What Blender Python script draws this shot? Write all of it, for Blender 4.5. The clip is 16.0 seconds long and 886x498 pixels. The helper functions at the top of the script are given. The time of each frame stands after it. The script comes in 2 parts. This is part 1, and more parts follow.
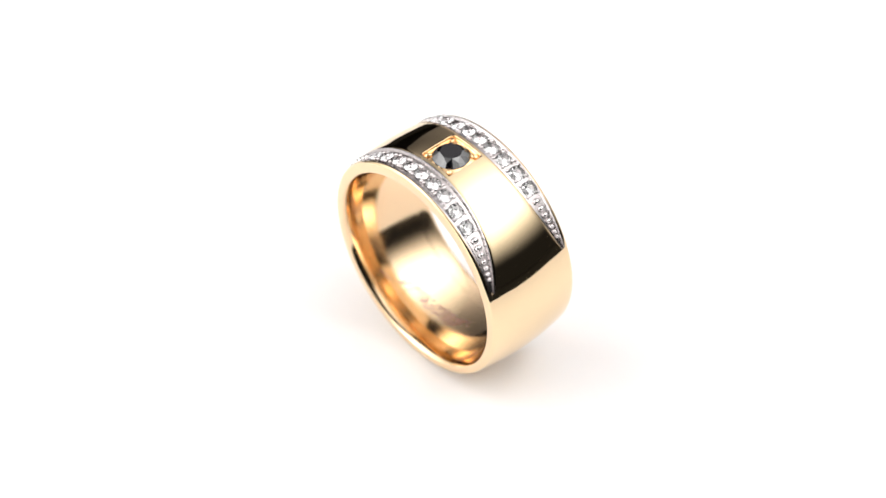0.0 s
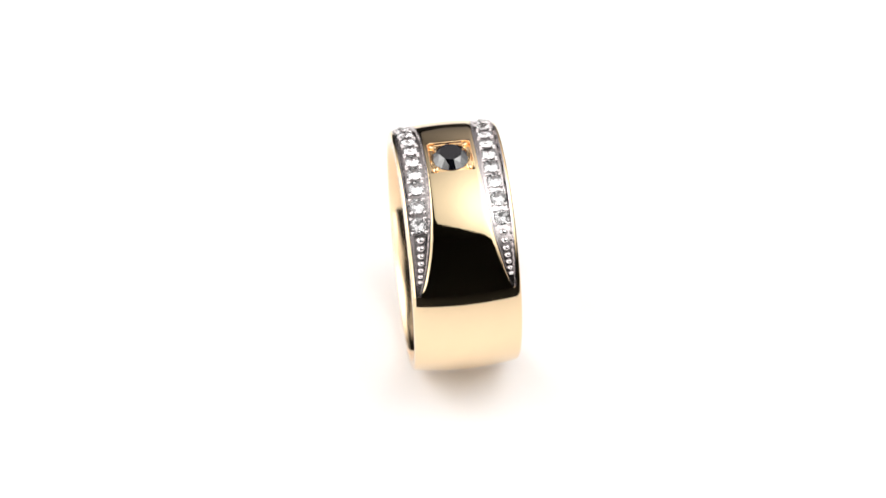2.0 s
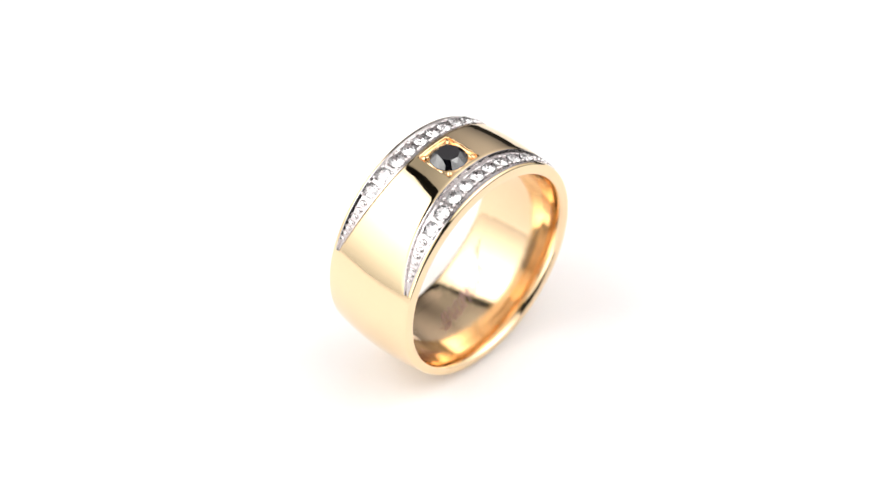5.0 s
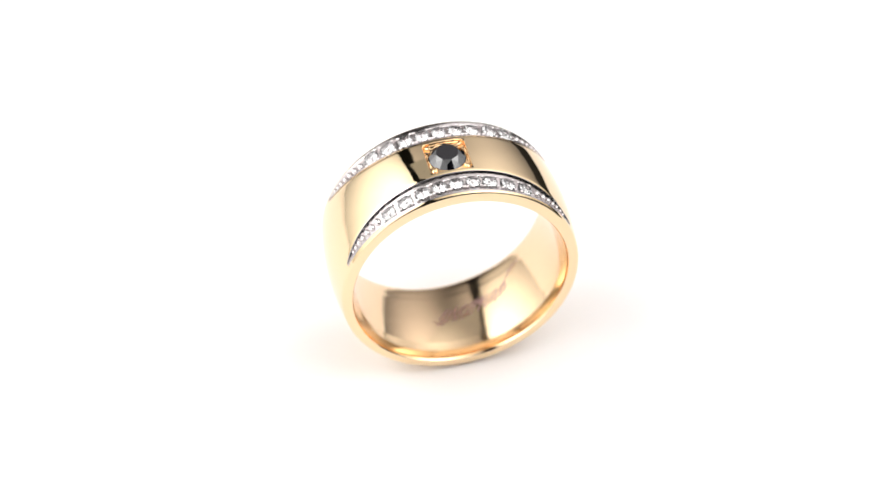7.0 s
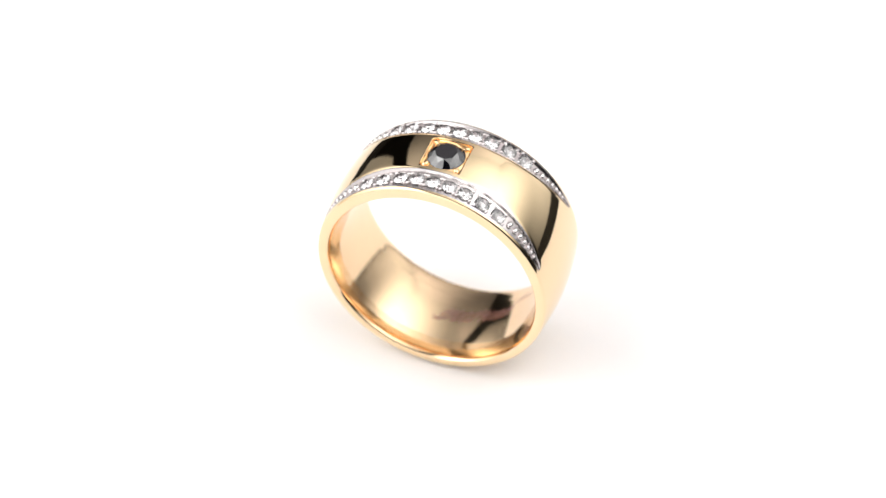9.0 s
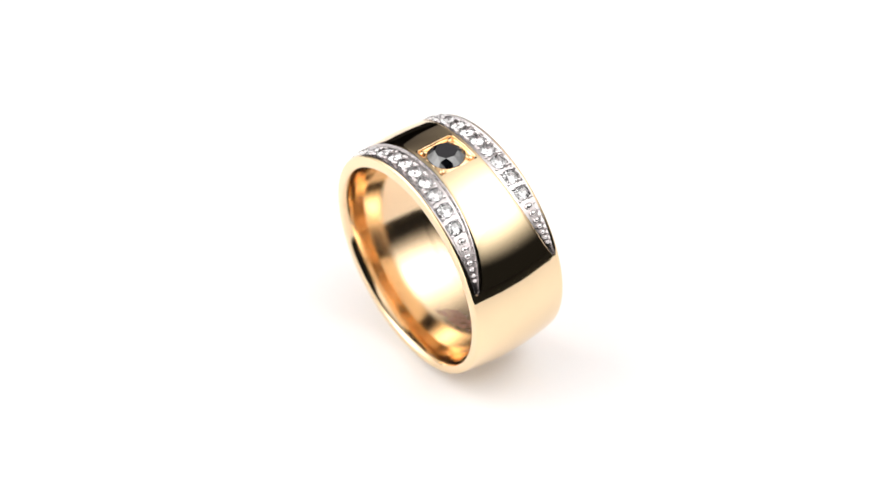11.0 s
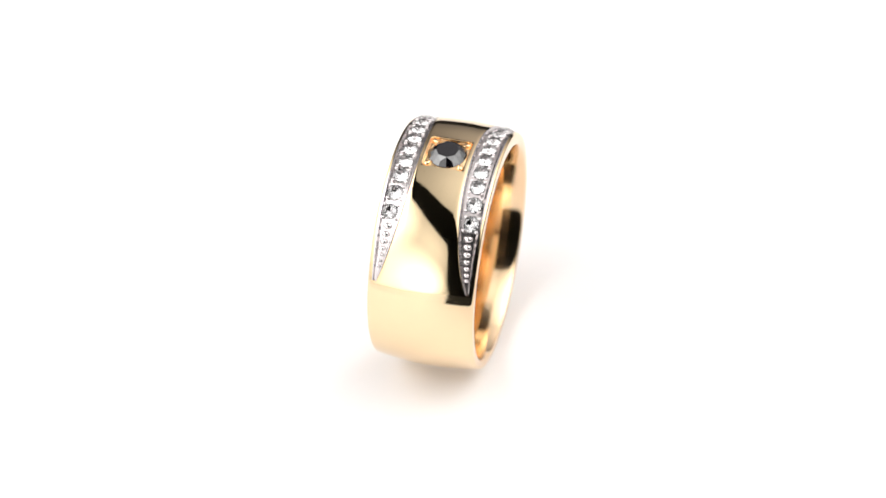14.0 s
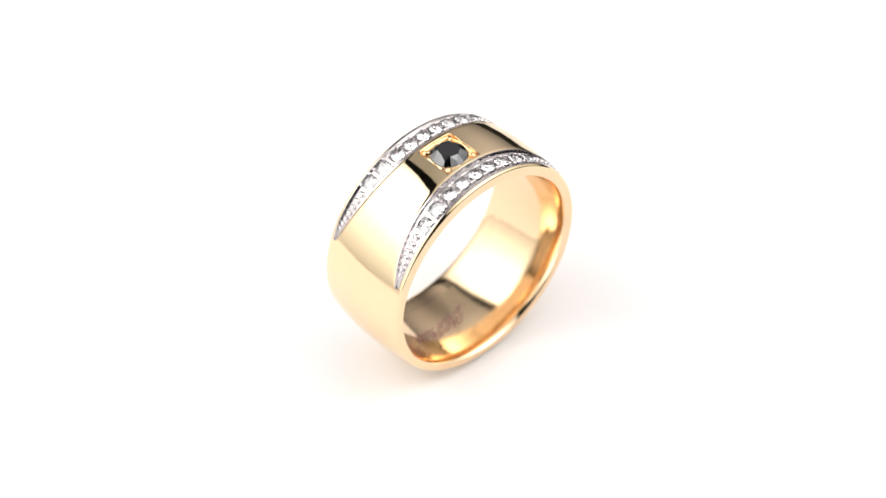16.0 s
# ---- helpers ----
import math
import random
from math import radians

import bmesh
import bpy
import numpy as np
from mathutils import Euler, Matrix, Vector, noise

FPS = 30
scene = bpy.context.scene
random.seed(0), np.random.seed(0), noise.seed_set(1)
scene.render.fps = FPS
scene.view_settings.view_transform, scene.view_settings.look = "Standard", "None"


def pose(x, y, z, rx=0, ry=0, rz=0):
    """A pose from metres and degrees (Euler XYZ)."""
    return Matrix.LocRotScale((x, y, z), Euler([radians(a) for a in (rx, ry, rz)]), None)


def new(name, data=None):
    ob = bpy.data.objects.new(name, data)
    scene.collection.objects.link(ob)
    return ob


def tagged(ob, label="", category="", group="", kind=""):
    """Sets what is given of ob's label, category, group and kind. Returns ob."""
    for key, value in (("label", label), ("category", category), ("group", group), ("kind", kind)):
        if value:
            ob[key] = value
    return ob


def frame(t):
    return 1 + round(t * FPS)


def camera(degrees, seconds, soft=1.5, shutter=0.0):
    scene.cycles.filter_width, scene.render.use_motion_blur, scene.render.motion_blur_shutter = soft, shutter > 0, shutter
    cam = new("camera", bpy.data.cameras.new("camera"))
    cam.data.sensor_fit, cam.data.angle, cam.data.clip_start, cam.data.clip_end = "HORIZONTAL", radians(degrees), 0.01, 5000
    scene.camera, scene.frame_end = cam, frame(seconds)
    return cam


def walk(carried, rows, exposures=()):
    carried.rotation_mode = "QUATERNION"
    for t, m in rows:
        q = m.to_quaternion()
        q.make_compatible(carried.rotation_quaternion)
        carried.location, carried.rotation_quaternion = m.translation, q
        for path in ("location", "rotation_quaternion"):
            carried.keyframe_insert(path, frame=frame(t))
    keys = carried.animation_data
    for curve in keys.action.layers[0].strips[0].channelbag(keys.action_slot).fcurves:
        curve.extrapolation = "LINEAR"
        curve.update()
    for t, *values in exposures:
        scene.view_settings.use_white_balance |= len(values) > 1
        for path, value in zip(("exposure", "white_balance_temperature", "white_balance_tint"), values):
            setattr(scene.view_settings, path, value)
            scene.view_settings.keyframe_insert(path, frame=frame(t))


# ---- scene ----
# ---- the camera, which stands still ----
MM = 0.001
AXIS = Vector((0, 0, 11.0)) * MM          # point of the turning axis at the ring's middle height
TILT, FAR, ROLL = 45.09, 225.0, -1.43     # degrees down, millimetres from the axis, lean
cam = camera(20.0, 16.0, 1.52)
FOCAL = 784 / math.tan(radians(10))
base = Matrix.Rotation(radians(90 - TILT), 3, "X") @ Matrix.Rotation(radians(ROLL), 3, "Z")
shift = Vector((13.5 / FOCAL * FAR, 8.8 / FOCAL * FAR, -FAR)) * MM
cam_pose = Matrix.Translation(AXIS - base @ shift) @ base.to_4x4()
cam.data.dof.use_dof, cam.data.dof.focus_distance, cam.data.dof.aperture_fstop = True, 0.217, 25.0
walk(cam, [(0, cam_pose), (16, cam_pose)])

# ---- light: a dim studio room and softboxes ----
scene.view_settings.exposure = 0.56
world = bpy.data.worlds.new("studio_dark")
world.use_nodes = True
world.node_tree.nodes["Background"].inputs[0].default_value = (0.9, 0.95, 1.0, 1)
world.node_tree.nodes["Background"].inputs[1].default_value = 0.02
scene.world = world


# ---- materials ----
def material(name, color, metal=0.0, rough=0.5, grain=0.0, scale=900.0, bump=0.0, var=0.0, **more):
    m = bpy.data.materials.new(name)
    m.use_nodes = True
    nt = m.node_tree
    b = nt.nodes["Principled BSDF"]
    b.inputs["Base Color"].default_value = (*color, 1)
    b.inputs["Metallic"].default_value = metal
    b.inputs["Roughness"].default_value = rough
    for key, value in more.items():
        b.inputs[key.replace("_", " ")].default_value = value
    co = nt.nodes.new("ShaderNodeTexCoord")
    if var or grain:
        n = nt.nodes.new("ShaderNodeTexNoise")
        n.inputs["Scale"].default_value, n.inputs["Detail"].default_value = scale, 6
        nt.links.new(co.outputs["Object"], n.inputs["Vector"])
        if var:
            mix = nt.nodes.new("ShaderNodeMix")
            mix.data_type = "RGBA"
            mix.inputs["A"].default_value = (*[c * (1 - var) for c in color], 1)
            mix.inputs["B"].default_value = (*[min(1, c * (1 + var)) for c in color], 1)
            nt.links.new(n.outputs["Fac"], mix.inputs["Factor"])
            nt.links.new(mix.outputs["Result"], b.inputs["Base Color"])
        if grain:
            r = nt.nodes.new("ShaderNodeMapRange")
            r.inputs["To Min"].default_value, r.inputs["To Max"].default_value = max(0, rough - grain), rough + grain
            nt.links.new(n.outputs["Fac"], r.inputs["Value"])
            nt.links.new(r.outputs["Result"], b.inputs["Roughness"])
    if bump:
        n2 = nt.nodes.new("ShaderNodeTexNoise")
        n2.inputs["Scale"].default_value, n2.inputs["Detail"].default_value = scale * 4, 3
        nt.links.new(co.outputs["Object"], n2.inputs["Vector"])
        bp = nt.nodes.new("ShaderNodeBump")
        bp.inputs["Strength"].default_value, bp.inputs["Distance"].default_value = bump, 0.00005
        nt.links.new(n2.outputs["Fac"], bp.inputs["Height"])
        nt.links.new(bp.outputs["Normal"], b.inputs["Normal"])
    return m


def glowing(name, color, strength):
    m = bpy.data.materials.new(name)
    m.use_nodes = True
    nt = m.node_tree
    nt.nodes.remove(nt.nodes["Principled BSDF"])
    e = nt.nodes.new("ShaderNodeEmission")
    e.inputs["Color"].default_value, e.inputs["Strength"].default_value = (*color, 1), strength
    nt.links.new(e.outputs["Emission"], nt.nodes["Material Output"].inputs["Surface"])
    return m


GOLD = material("polished_gold", (0.87, 0.682, 0.433), 1.0, 0.05, 0.02, 700, 0.02, 0.02)
GOLD_IN = material("gold_inside", (0.885, 0.655, 0.415), 1.0, 0.12, 0.03, 900, 0.03, 0.03)
GOLD_SET = material("gold_setting", (0.93, 0.64, 0.36), 1.0, 0.18, 0.05, 1500, 0.05, 0.04)
WHITE_GOLD = material("white_gold", (0.63, 0.585, 0.58), 1.0, 0.2, 0.07, 2500, 0.08, 0.05)
WHITE_GOLD_BRIGHT = material("polished_white_gold", (0.76, 0.72, 0.715), 1.0, 0.14, 0.03, 2500, 0.03, 0.04)
CLEAR = material("clear_zirconia", (0.90, 0.88, 0.885), 0.0, 0.0, IOR=2.15, Transmission_Weight=1.0)
BLACK = material("black_zirconia", (0.004, 0.004, 0.006), 0.0, 0.015, IOR=2.35)
ETCHED = material("etched_gold", (0.45, 0.27, 0.25), 1.0, 0.4, 0.1, 3000, 0.1, 0.1)
WHITE_TOP = material("white_acrylic", (0.93, 0.91, 0.912), 0.0, 0.45, 0.05, 300, 0.02, 0.01)
DARK_TABLE = material("dark_laminate", (0.005, 0.0047, 0.0047), 0.0, 0.9, 0.05, 60, 0.1, 0.3, Specular_IOR_Level=0.1)
DARK_WALL = material("dark_wall_paint", (0.03, 0.03, 0.032), 0.0, 0.8, 0.1, 20, 0.1, 0.2)
BLACK_CLOTH = material("black_cloth", (0.02, 0.02, 0.02), 0.0, 0.9, 0.05, 400, 0.2, 0.2)


def cloth(name, weak, *glows, tint=(1.0, 0.985, 0.97)):
    """Diffusion cloth with its light put into the emission: each glow (place, spread along x, y and z in metres,
    strength) fades with the distance.
    """
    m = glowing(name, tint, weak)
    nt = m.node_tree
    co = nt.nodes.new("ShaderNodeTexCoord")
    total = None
    for hot, spread, strong in glows:
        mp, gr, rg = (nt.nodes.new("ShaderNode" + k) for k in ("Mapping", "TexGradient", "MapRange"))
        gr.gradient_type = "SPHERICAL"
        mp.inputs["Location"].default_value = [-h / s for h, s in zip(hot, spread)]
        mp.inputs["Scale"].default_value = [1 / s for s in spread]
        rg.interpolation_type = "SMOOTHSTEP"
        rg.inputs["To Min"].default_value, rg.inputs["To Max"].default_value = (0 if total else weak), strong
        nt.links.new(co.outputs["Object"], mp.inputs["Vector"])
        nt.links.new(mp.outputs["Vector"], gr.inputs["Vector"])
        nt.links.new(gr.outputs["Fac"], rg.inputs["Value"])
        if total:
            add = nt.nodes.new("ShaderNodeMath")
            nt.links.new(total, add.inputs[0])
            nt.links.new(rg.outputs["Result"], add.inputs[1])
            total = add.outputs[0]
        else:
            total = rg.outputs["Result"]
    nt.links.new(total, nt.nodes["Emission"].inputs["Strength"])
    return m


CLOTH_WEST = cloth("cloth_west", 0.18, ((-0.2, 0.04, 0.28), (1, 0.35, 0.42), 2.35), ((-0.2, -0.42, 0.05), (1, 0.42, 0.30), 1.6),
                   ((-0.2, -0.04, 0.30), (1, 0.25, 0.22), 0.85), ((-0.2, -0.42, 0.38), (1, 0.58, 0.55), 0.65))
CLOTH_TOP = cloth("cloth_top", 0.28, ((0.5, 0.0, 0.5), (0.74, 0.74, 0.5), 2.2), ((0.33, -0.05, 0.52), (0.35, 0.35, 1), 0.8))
# right and back cloths: light falling from above is set as their own glow
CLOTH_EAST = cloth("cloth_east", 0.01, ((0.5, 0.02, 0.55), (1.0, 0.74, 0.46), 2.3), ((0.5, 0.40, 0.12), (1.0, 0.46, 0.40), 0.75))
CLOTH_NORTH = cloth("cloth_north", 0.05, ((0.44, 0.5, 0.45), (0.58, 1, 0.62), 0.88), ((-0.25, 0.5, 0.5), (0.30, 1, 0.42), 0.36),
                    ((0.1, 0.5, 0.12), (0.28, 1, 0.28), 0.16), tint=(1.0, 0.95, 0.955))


# ---- mesh helpers ----
def part(name, bm, mat, parent=None, label="", smooth=None):
    if smooth is not None:
        bmesh.ops.recalc_face_normals(bm, faces=bm.faces[:])
        for f in bm.faces:
            f.smooth = True
        for e in bm.edges:
            if len(e.link_faces) == 2 and e.calc_face_angle(0) > radians(smooth):
                e.smooth = False
    me = bpy.data.meshes.new(name)
    bm.to_mesh(me)
    bm.free()
    me.materials.append(mat)
    ob = new(name, me)
    ob.parent = parent
    return tagged(ob, label)


def share(name, me, parent, m):
    ob = new(name, me)
    ob.parent = parent
    ob.matrix_basis = m
    return ob


def box(bm, lo, hi, bevel=0.0):
    g = bmesh.ops.create_cube(bm, size=1)
    for v in g["verts"]:
        v.co = Vector([(lo[i] + hi[i]) / 2 + v.co[i] * (hi[i] - lo[i]) for i in range(3)])
    if bevel:
        es = {e for v in g["verts"] for e in v.link_edges}
        bmesh.ops.bevel(bm, geom=list(es), offset=bevel, segments=2, affect="EDGES")


# ---- the room ----
def room():
    s, h, w = 1.6, 2.0, 0.1
    for name, lo, hi in (("wall_north", (-s - w, s, -0.75), (s + w, s + w, h)), ("wall_south", (-s - w, -s - w, -0.75), (s + w, -s, h)),
                         ("wall_west", (-s - w, -s, -0.75), (-s, s, h)), ("wall_east", (s, -s, -0.75), (s + w, s, h)),
                         ("floor", (-s, -s, -0.85), (s, s, -0.75)), ("ceiling", (-s - w, -s - w, h), (s + w, s + w, h + w))):
        bm = bmesh.new()
        box(bm, lo, hi)
        tagged(part(name, bm, DARK_WALL), "dark painted studio " + name.split("_")[0], name.split("_")[0], kind="structure")


def table():
    bm = bmesh.new()
    box(bm, (-0.6, -0.75, -0.045), (0.6, 0.6, -0.02), 0.003)
    ob = part("studio_table", bm, DARK_TABLE)
    for x in (-0.56, 0.56):
        for y in (-0.71, 0.56):
            b2 = bmesh.new()
            box(b2, (x - 0.02, y - 0.02, -0.75), (x + 0.02, y + 0.02, -0.045), 0.002)
            part("leg", b2, DARK_TABLE, ob)
    tagged(ob, "dark laminate table under the white turntable", "table")


def turntable():
    ob = new("turntable")
    R = 0.081
    prof = [(0, 0), (R - 0.0012, 0), (R - 0.0004, -0.0004), (R, -0.0012), (R, -0.006), (R - 0.001, -0.007), (0, -0.007)]
    part("platter", lathe(prof, 128), WHITE_TOP, ob, smooth=30)
    foot = [(0, -0.007), (0.06, -0.007), (0.06, -0.02), (0, -0.02)]
    part("foot", lathe(foot, 64), BLACK_CLOTH, ob, "dark round base", smooth=30)
    return tagged(ob, "round glossy white photo turntable under the ring", "turntable")


def lathe(prof, n):
    bm = bmesh.new()
    rings = []
    for r, z in prof:
        rings.append([bm.verts.new((0, 0, z))] if r == 0 else
                     [bm.verts.new((r * math.cos(k * 2 * math.pi / n), r * math.sin(k * 2 * math.pi / n), z)) for k in range(n)])
    for p, q in zip(rings, rings[1:]):
        for k in range(n):
            j = (k + 1) % n
            if len(p) == 1:
                bm.faces.new((p[0], q[k], q[j]))
            elif len(q) == 1:
                bm.faces.new((p[k], q[0], p[j]))
            else:
                bm.faces.new((p[k], q[k], q[j], p[j]))
    return bm


def sheet(name, label, corners, mat, out):
    """A stretched cloth panel of a light tent, 1.5 mm thick; out points away from the ring."""
    bm = bmesh.new()
    lo = [bm.verts.new(c) for c in corners]
    hi = [bm.verts.new(Vector(c) + Vector(out) * 0.0015) for c in corners]
    n = len(lo)
    bm.faces.new(lo)
    bm.faces.new(hi[::-1])
    for k in range(n):
        bm.faces.new((lo[k], hi[k], hi[(k + 1) % n], lo[(k + 1) % n]))
    bmesh.ops.recalc_face_normals(bm, faces=bm.faces[:])
    return tagged(part(name, bm, mat), label, "diffuser", "panels of the light tent" if name == "diffusion_panel" else "")


room()
table()
platter = turntable()
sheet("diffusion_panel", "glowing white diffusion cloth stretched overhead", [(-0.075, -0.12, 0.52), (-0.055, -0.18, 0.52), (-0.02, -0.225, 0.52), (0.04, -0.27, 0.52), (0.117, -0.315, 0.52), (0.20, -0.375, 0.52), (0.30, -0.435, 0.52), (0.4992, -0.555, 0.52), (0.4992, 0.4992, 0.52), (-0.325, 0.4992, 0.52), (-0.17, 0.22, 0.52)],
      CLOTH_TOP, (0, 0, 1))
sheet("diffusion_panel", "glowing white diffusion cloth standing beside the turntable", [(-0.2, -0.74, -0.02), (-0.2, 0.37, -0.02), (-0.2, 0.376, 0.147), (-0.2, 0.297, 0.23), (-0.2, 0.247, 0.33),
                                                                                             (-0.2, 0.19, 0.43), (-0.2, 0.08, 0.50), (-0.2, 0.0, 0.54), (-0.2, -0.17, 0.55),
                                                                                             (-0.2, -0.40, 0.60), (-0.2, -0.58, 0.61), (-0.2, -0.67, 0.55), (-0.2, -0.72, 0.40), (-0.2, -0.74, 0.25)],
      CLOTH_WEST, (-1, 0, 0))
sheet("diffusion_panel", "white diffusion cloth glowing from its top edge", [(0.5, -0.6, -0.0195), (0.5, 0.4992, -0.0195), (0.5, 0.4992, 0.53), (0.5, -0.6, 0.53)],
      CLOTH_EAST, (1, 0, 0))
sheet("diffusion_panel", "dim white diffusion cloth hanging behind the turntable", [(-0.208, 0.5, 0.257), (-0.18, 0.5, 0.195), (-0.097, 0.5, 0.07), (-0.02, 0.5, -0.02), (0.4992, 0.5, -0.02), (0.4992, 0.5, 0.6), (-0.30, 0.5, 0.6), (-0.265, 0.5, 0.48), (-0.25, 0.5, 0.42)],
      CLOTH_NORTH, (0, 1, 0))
tagged(sheet("paper_sheet", "white paper laid between cloth and turntable", [(-0.02, -0.068, -0.0185), (-0.199, -0.72, -0.0185), (-0.199, 0.29, -0.0185), (-0.05, 0.062, -0.0185),
             (-0.066, 0.02, -0.0185), (-0.064, -0.02, -0.0185)],
             WHITE_TOP, (0, 0, -1)), category="paper")

# ---- the ring ----
TIP = 67.6                 # half angle of the inlaid crescents, from the top
SOCKET, SOCKET_A = 1.90, 9.9


def crown(x):
    return 11.11 - 0.020 * x * x


def lean_out(a):
    """By how much the outside draws in from the top round to the bottom of the shank; it swells, so it is negative."""
    return -0.022 * (1 - math.cos(radians(a)))


def lean_in(a):
    """The finger hole sits a little below the middle."""
    return -0.22 * math.cos(radians(a))


def inner_edge(a):
    return 2.2 + 1.74 * min(1, abs(a) / TIP) ** 2.45


def outer_edge(a):
    return 4.47 - 0.15 * min(1, abs(a) / TIP) ** 3


def at(x, r, a):
    """A point of the ring: millimetres across and from the centre, degrees from the top."""
    return Vector((x, r * math.sin(radians(a)), r * math.cos(radians(a)))) * MM


def section(a):
    xo, xi = outer_edge(a), inner_edge(a)
    cut = 0.85 if abs(a) < TIP else 0.0
    side = [(4.7, 10.48), (4.69, 10.56), (4.66, 10.615), (4.61, 10.655), (4.54, crown(4.54) - 0.003),
            (xo, crown(xo)), (xo, crown(xo) - cut), (xi, crown(xi) - cut), (xi, crown(xi))]
    soft = min(0.35, 0.6 * (xi - SOCKET))
    round_off = max(0.0, min(1.0, (TIP - abs(a)) / 6)) / 0.35 * soft
    side[-1] = (xi, crown(xi) - 0.05 * round_off)
    for x, d in ((xi - 0.12 * soft, 0.038), (xi - 0.35 * soft, 0.02), (xi - 0.65 * soft, 0.006), (xi - soft, 0.0), (SOCKET, 0.0)):
        side.append((x, crown(x) - d * round_off))
    top = [(-x, r) for x, r in side] + [(-0.9, crown(0.9)), (0, crown(0)), (0.9, crown(0.9))] + side[::-1]
    inside = [(4.7, 9.90), (4.67, 9.82), (4.6, 9.76), (4.3, 9.66), (3.9, 9.57), (3.4, 9.49), (2.8, 9.42), (2.7, 9.40), (0, 9.39)]
    inside = inside + [(-x, r) for x, r in inside[-2::-1]]
    return [(x, r - lean_out(a)) for x, r in top] + [(x, r + lean_in(a)) for x, r in inside]


def band(ring):
    angles = sorted({-180 + 2.0 * k for k in range(180)} | {-SOCKET_A, SOCKET_A, -TIP, TIP, -TIP + 0.02, TIP - 0.02}
                    | {s * (TIP - d) for s in (-1, 1) for d in (0.5, 1, 3)})
    bm = bmesh.new()
    rows = [[bm.verts.new(at(x, r, a)) for x, r in section(a)] for a in angles]
    n = len(rows[0])
    for i, row in enumerate(rows):
        nxt, a0, a1 = rows[(i + 1) % len(rows)], angles[i], angles[(i + 1) % len(rows)]
        for k in range(n):
            j = (k + 1) % n
            if 13 <= k <= 16 and abs(a0) <= SOCKET_A + 0.01 and abs(a1) <= SOCKET_A + 0.01:
                continue
            bm.faces.new((row[k], row[j], nxt[j], nxt[k])).material_index = int(k >= 31)
    bmesh.ops.remove_doubles(bm, verts=bm.verts[:], dist=2e-7)
    bmesh.ops.dissolve_degenerate(bm, dist=1e-7, edges=bm.edges[:])
    ob = part("band", bm, GOLD, ring, smooth=24)
    ob.data.materials.append(GOLD_IN)
    return ob


def setting(ring):
    """The square sunk seat of the black stone: four low walls, corners that slope to a round lip, and the cup below."""
    n = 48
    bm = bmesh.new()
    loops = []
    for size, drop, squareness in ((1.0, 0.0, 1), (0.975, 0.03, 1), (0.955, 0.20, 1), (0.93, 0.24, 0.9), (0.925, 0.20, 0.12),
                                   (0.90, 0.19, 0), (0.88, 0.23, 0), (0.86, 0.45, 0), (0.5, 0.7, 0)):
        loop = []
        for k in range(n):
            c, d = math.cos(2 * math.pi * (k + 0.5) / n), math.sin(2 * math.pi * (k + 0.5) / n)
            reach = 1 + squareness * (1 / max(abs(c), abs(d)) - 1)
            u, v = c * reach * size, d * reach * size
            if squareness == 1 and abs(abs(u) - size) + abs(abs(v) - size) < 0.09 * size:
                u, v = math.copysign(size, u), math.copysign(size, v)
            loop.append(bm.verts.new(at(u * SOCKET, crown(SOCKET) - drop, v * SOCKET_A)))
        loops.append(loop)
    for p, q in zip(loops, loops[1:]):
        for k in range(n):
            j = (k + 1) % n
            bm.faces.new((p[k], p[j], q[j], q[k]))
    bm.faces.new(loops[-1])
    bmesh.ops.remove_doubles(bm, verts=bm.verts[:], dist=1e-7)
    return part("setting", bm, GOLD_SET, ring, "square sunk gold seat with a round lip", smooth=28)


def brilliant(name, mat, radius, crown_h=0.30, table_r=0.56, depth=0.8):
    bm = bmesh.new()

    def turn(r, deg, z):
        return bm.verts.new((r * radius * math.cos(radians(deg)) * MM, r * radius * math.sin(radians(deg)) * MM, z * radius * MM))
    T = [turn(table_r, 45 * k, crown_h) for k in range(8)]
    M = [turn(0.80, 45 * k + 22.5, crown_h * 0.52) for k in range(8)]
    G = [turn(1, 22.5 * k, 0.0) for k in range(16)]
    H = [turn(1, 22.5 * k, -0.05) for k in range(16)]
    cu = turn(0, 0, -depth)
    bm.faces.new(T)
    for k in range(8):
        j, g = (k + 1) % 8, 2 * k
        bm.faces.new((T[k], M[k], T[j]))
        bm.faces.new((T[k], M[k - 1], G[g], M[k]))
        bm.faces.new((M[k], G[g], G[g + 1]))
        bm.faces.new((M[k], G[g + 1], G[(g + 2) % 16]))
    for k in range(16):
        j = (k + 1) % 16
        bm.faces.new((G[k], H[k], H[j], G[j]))
    L = [turn(0.30, 45 * k + 22.5, -0.05 - (depth - 0.05) * 0.66) for k in range(8)]
    for k in range(8):
        g = 2 * k
        bm.faces.new((cu, L[k], H[g], L[k - 1]))
        bm.faces.new((L[k], H[g + 1], H[g]))
        bm.faces.new((L[k], H[(g + 2) % 16], H[g + 1]))
    bmesh.ops.recalc_face_normals(bm, faces=bm.faces[:])
    me = bpy.data.meshes.new(name)
    bm.to_mesh(me)
    bm.free()
    me.materials.append(mat)
    return me


def drop_mesh(name, mat, r, flat=0.8, wide=1.0):
    bm = bmesh.new()
    bmesh.ops.create_uvsphere(bm, u_segments=12, v_segments=8, radius=r * MM)
    for v in bm.verts:
        v.co.x, v.co.z = v.co.x * wide, v.co.z * flat
    for f in bm.faces:
        f.smooth = True
    me = bpy.data.meshes.new(name)
    bm.to_mesh(me)
    bm.free()
    me.materials.append(mat)
    return me


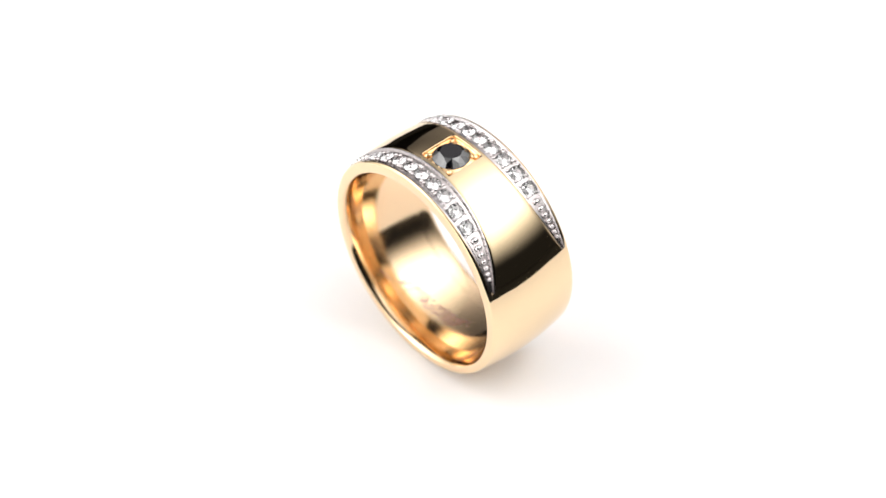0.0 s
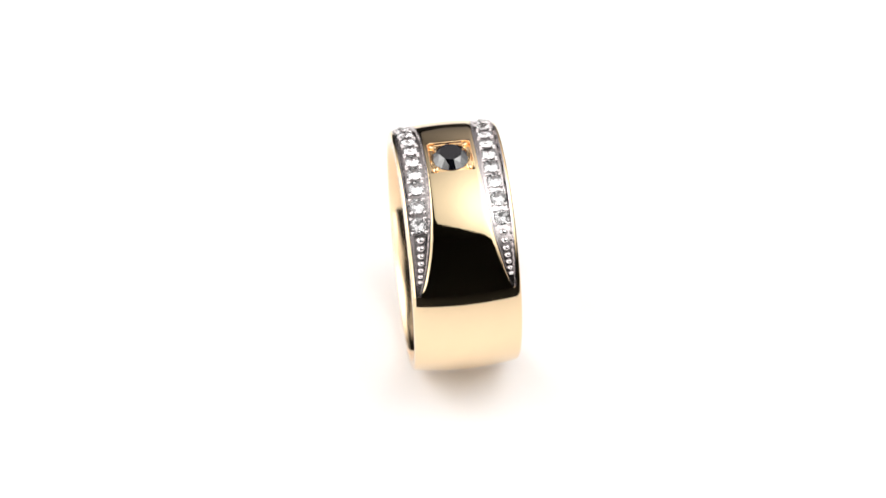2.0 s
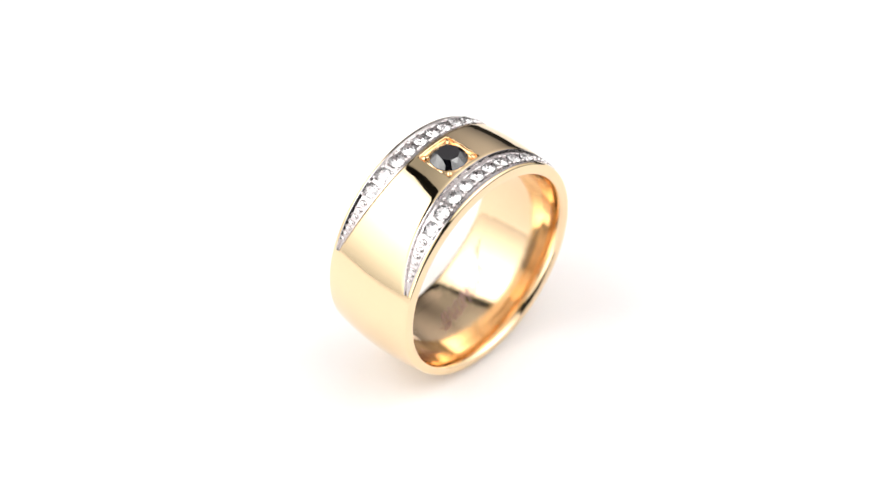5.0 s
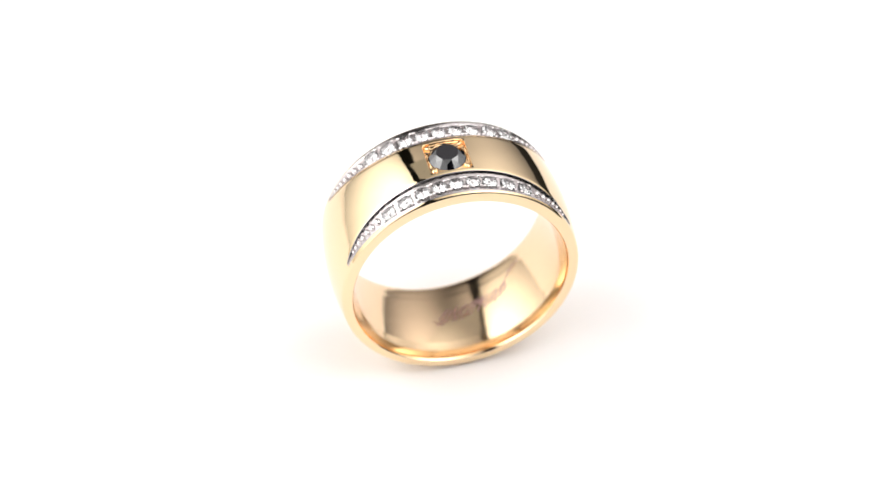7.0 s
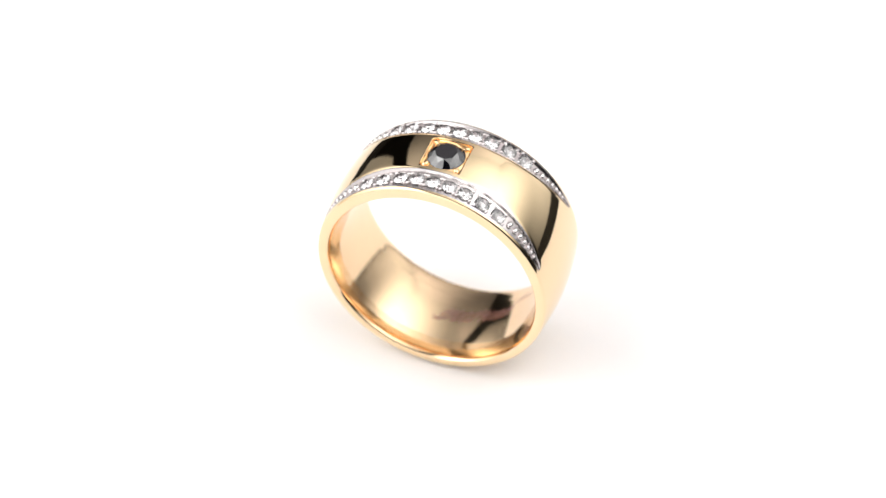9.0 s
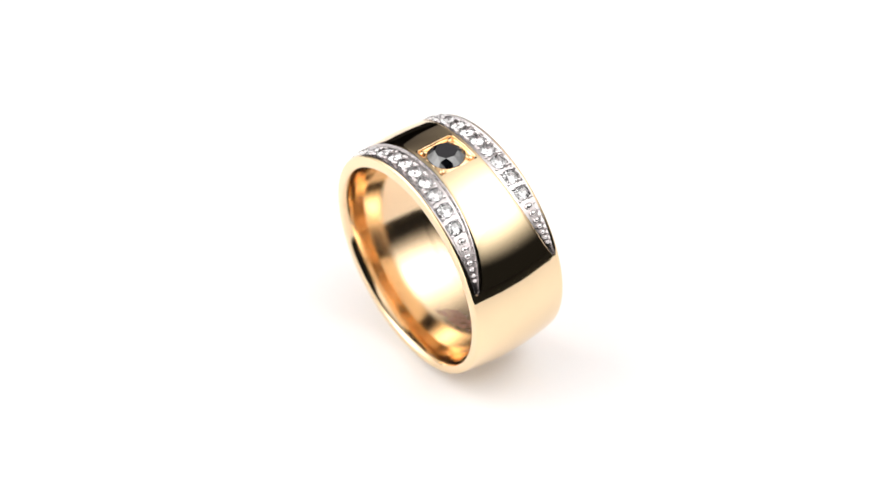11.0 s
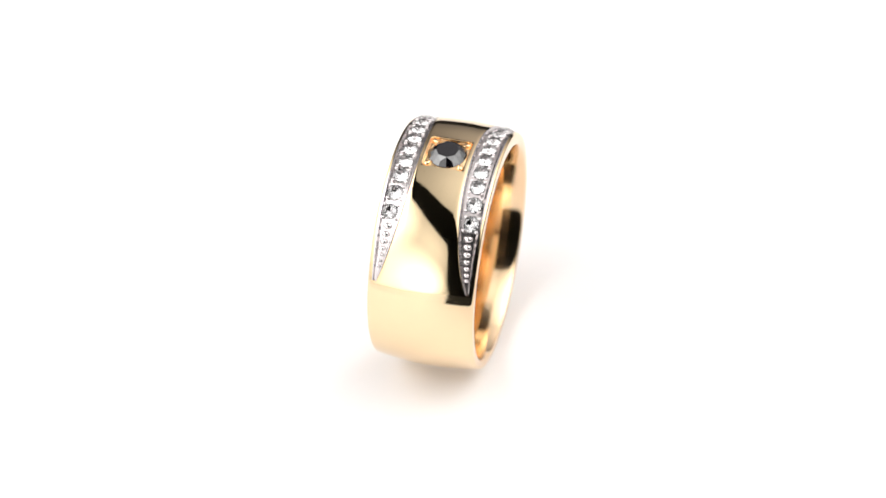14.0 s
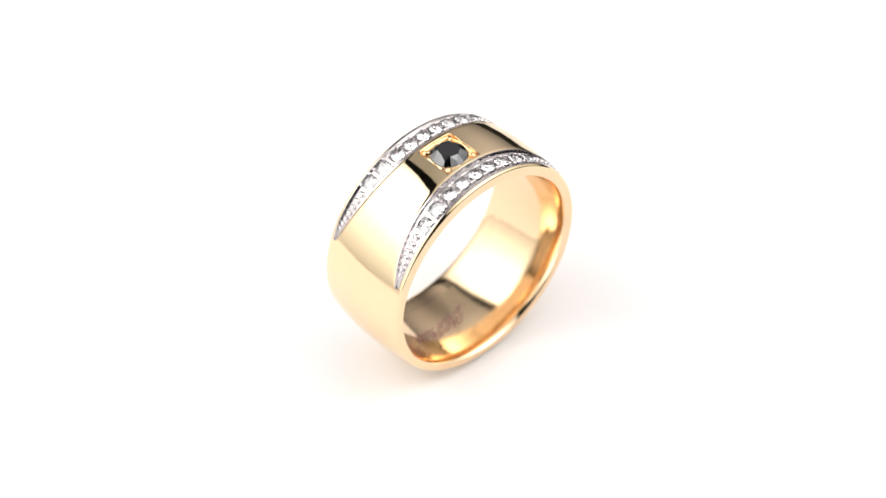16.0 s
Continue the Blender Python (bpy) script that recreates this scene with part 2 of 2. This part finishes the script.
def claw(name, mat):
    """A corner claw: a tongue that rises from the seat's corner and folds over the stone's edge; its tip points to -x."""
    bm = bmesh.new()
    bmesh.ops.create_uvsphere(bm, u_segments=14, v_segments=9, radius=0.24 * MM)
    for v in bm.verts:
        x = v.co.x / (0.24 * MM)
        v.co.x *= 1.6
        v.co.y *= 0.95 + 0.45 * x
        v.co.z = v.co.z * 0.75 - 0.05 * MM * max(0, x)
    for f in bm.faces:
        f.smooth = True
    me = bpy.data.meshes.new(name)
    bm.to_mesh(me)
    bm.free()
    me.materials.append(mat)
    return me


def on_top(x, r, a, spin=0, scale=1.0):
    return Matrix.Translation(at(x, r, a)) @ Matrix.Rotation(radians(-a), 4, "X") @ Matrix.Rotation(radians(spin), 4, "Z") @ Matrix.Scale(scale, 4)


# the clear stones of a crescent: degrees from the top, millimetres across, size
STONES = ((0, 3.33, 0.99), (7.95, 3.33, 0.99), (16.0, 3.38, 1.0), (25.1, 3.47, 1.04), (34.4, 3.57, 1.02))


def seat_depth(x, a, a_st, x_st, size):
    """Depth of the drilled cone that holds a clear stone; 0 outside of it."""
    reach = math.hypot(x - x_st, 10.8 * math.sin(radians(abs(a) - a_st))) / (0.71 * size)
    return 0.16 + (1 - reach) * 0.60 * size if reach < 1 else 0.0


def inlay(ring, side):
    """One white crescent: rim, sloping walls, floor with drilled seats; its stones, their grains and the row of beads."""
    bm = bmesh.new()
    angles = [-TIP + 0.1 + (2 * TIP - 0.2) * k / 260 for k in range(261)]
    rows = []
    for a in angles:
        xi, xo = inner_edge(a) + 0.012, outer_edge(a) - 0.012
        w = xo - xi
        q = min(1.0, w / 1.2)
        deep, top = max(0.20 * q, 0.15), 0.02
        rim = min(0.09, 0.3 * w)
        x_in, x_out = xi + rim + 0.12 * q, xo - rim - 0.20 * q
        prof = [(xi, -0.6), (xi, top), (xi + rim, top), (xi + rim + 0.03 * q, -0.05 * q)]
        for k in range(25):
            x = x_in + (x_out - x_in) * k / 24
            prof.append((x, -max([deep] + [seat_depth(x, a, *st) for st in STONES])))
        prof += [(xo - rim - 0.05 * q, -0.05 * q), (xo - rim, top), (xo, top), (xo, -0.6)]
        rows.append([bm.verts.new(at(side * x, crown(x) + d - lean_out(a), a)) for x, d in prof])
    for p, q in zip(rows, rows[1:]):
        for k in range(len(p) - 1):
            bm.faces.new((p[k], p[k + 1], q[k + 1], q[k]))
    for row in (rows[0], rows[-1]):
        bm.faces.new(row)
    ob = part("inlay", bm, WHITE_GOLD, ring, "white gold crescent set with clear stones", smooth=28)
    for a, x, s in STONES:
        for g in ((1, -1) if a else (1,)):
            lift = crown(x) - 0.10 - lean_out(a)
            share("clear_stone", CLEAR_MESH, ob, on_top(side * x, lift, g * a, 11 * a * g + 7, s))
            for u in (-1, 1):
                for v in (-1, 1):
                    share("grain", GRAIN, ob, on_top(side * x + u * 0.58, lift, g * a + v * 3.2))
    for k, a in enumerate((41.2, 45.0, 48.5, 51.8, 54.9, 57.8, 60.4)):
        for g in (1, -1):
            x = (inner_edge(a) + outer_edge(a)) / 2 - 0.02
            share("bead", BEAD, ob, on_top(side * x, crown(x) - 0.20 + 0.02 * k - lean_out(a), g * a, 0, 1 - 0.08 * k))
    return ob


def engraving(ring):
    """Script that cannot be read: slanted etched bars on the inside, a small close second line and one long flourish."""
    rnd = random.Random(5)
    bm = bmesh.new()

    def bar(x0, a0, x1, a1, w):
        vs = [bm.verts.new(at(x, r + lean_in(aa), aa)) for r in (9.388, 9.374) for x, aa in
              ((x0, a0), (x0, a0 + w), (x1, a1 + w), (x1, a1))]
        for f in ((0, 1, 2, 3), (7, 6, 5, 4), (0, 4, 5, 1), (1, 5, 6, 2), (2, 6, 7, 3), (3, 7, 4, 0)):
            bm.faces.new([vs[k] for k in f])
    for mid, first, last, high in ((-0.55, 184.0, 160.0, 0.42), (0.25, 186.5, 166.0, 0.36), (-0.75, 162.0, 145.0, 0.6)):
        a = first
        while a > last:
            tall = high * rnd.uniform(0.7, 1.25)
            x, lean = mid + rnd.uniform(-0.1, 0.1) - 0.028 * (first - a), rnd.uniform(0.8, 2.6)
            bar(x - tall, a - lean, x + tall, a + lean, 0.7)
            if rnd.random() < 0.65:
                bar(x + tall * rnd.uniform(-0.8, 0.8), a - lean, x + tall * rnd.uniform(-0.8, 0.8), a + 1.6 * lean, 0.6)
            a -= rnd.uniform(1.5, 2.6)
    bar(-2.1, 143, -3.1, 132, 0.55)
    bar(-2.5, 141, -3.0, 136, 0.5)
    part("engraving", bm, ETCHED, ring, "faint etched script marks")


CLEAR_MESH = brilliant("clear_stone", CLEAR, 0.68, 0.30, 0.55, 0.80)
GRAIN = drop_mesh("grain", WHITE_GOLD_BRIGHT, 0.165)
BEAD = drop_mesh("bead", WHITE_GOLD_BRIGHT, 0.31, 1.0, 1.3)
PRONG = claw("prong", GOLD_SET)


def finger_ring():
    ring = new("finger_ring")
    band(ring)
    setting(ring)
    tagged(share("black_stone", brilliant("black_stone", BLACK, 1.68, 0.36, 0.60, 0.5), ring, on_top(0, 10.80, 0, 9)), "round faceted black stone")
    for u in (-1, 1):
        for v in (-1, 1):
            share("prong", PRONG, ring, on_top(u * 1.42, 10.89, v * 7.4, math.degrees(math.atan2(v, u))))
    for side in (-1, 1):
        inlay(ring, side)
    engraving(ring)
    return tagged(ring, "wide polished gold ring with black stone and two pave crescents", "ring")


jewel = finger_ring()


# ---- the turning ----
def motions():
    rows, plate = [], []
    for k in range(17):
        turn = 40.03 - 16.81 * k
        c = Matrix.Rotation(radians(turn), 4, "Z") @ Vector((0.142, -0.165, 0))
        rows.append((k, pose(c.x * MM, c.y * MM, 11.0 * MM, 0, 0, turn)))
        plate.append((k, pose(0, 0, -0.156 * MM, 0, 0, turn)))
    walk(jewel, rows)
    walk(platter, plate)


motions()
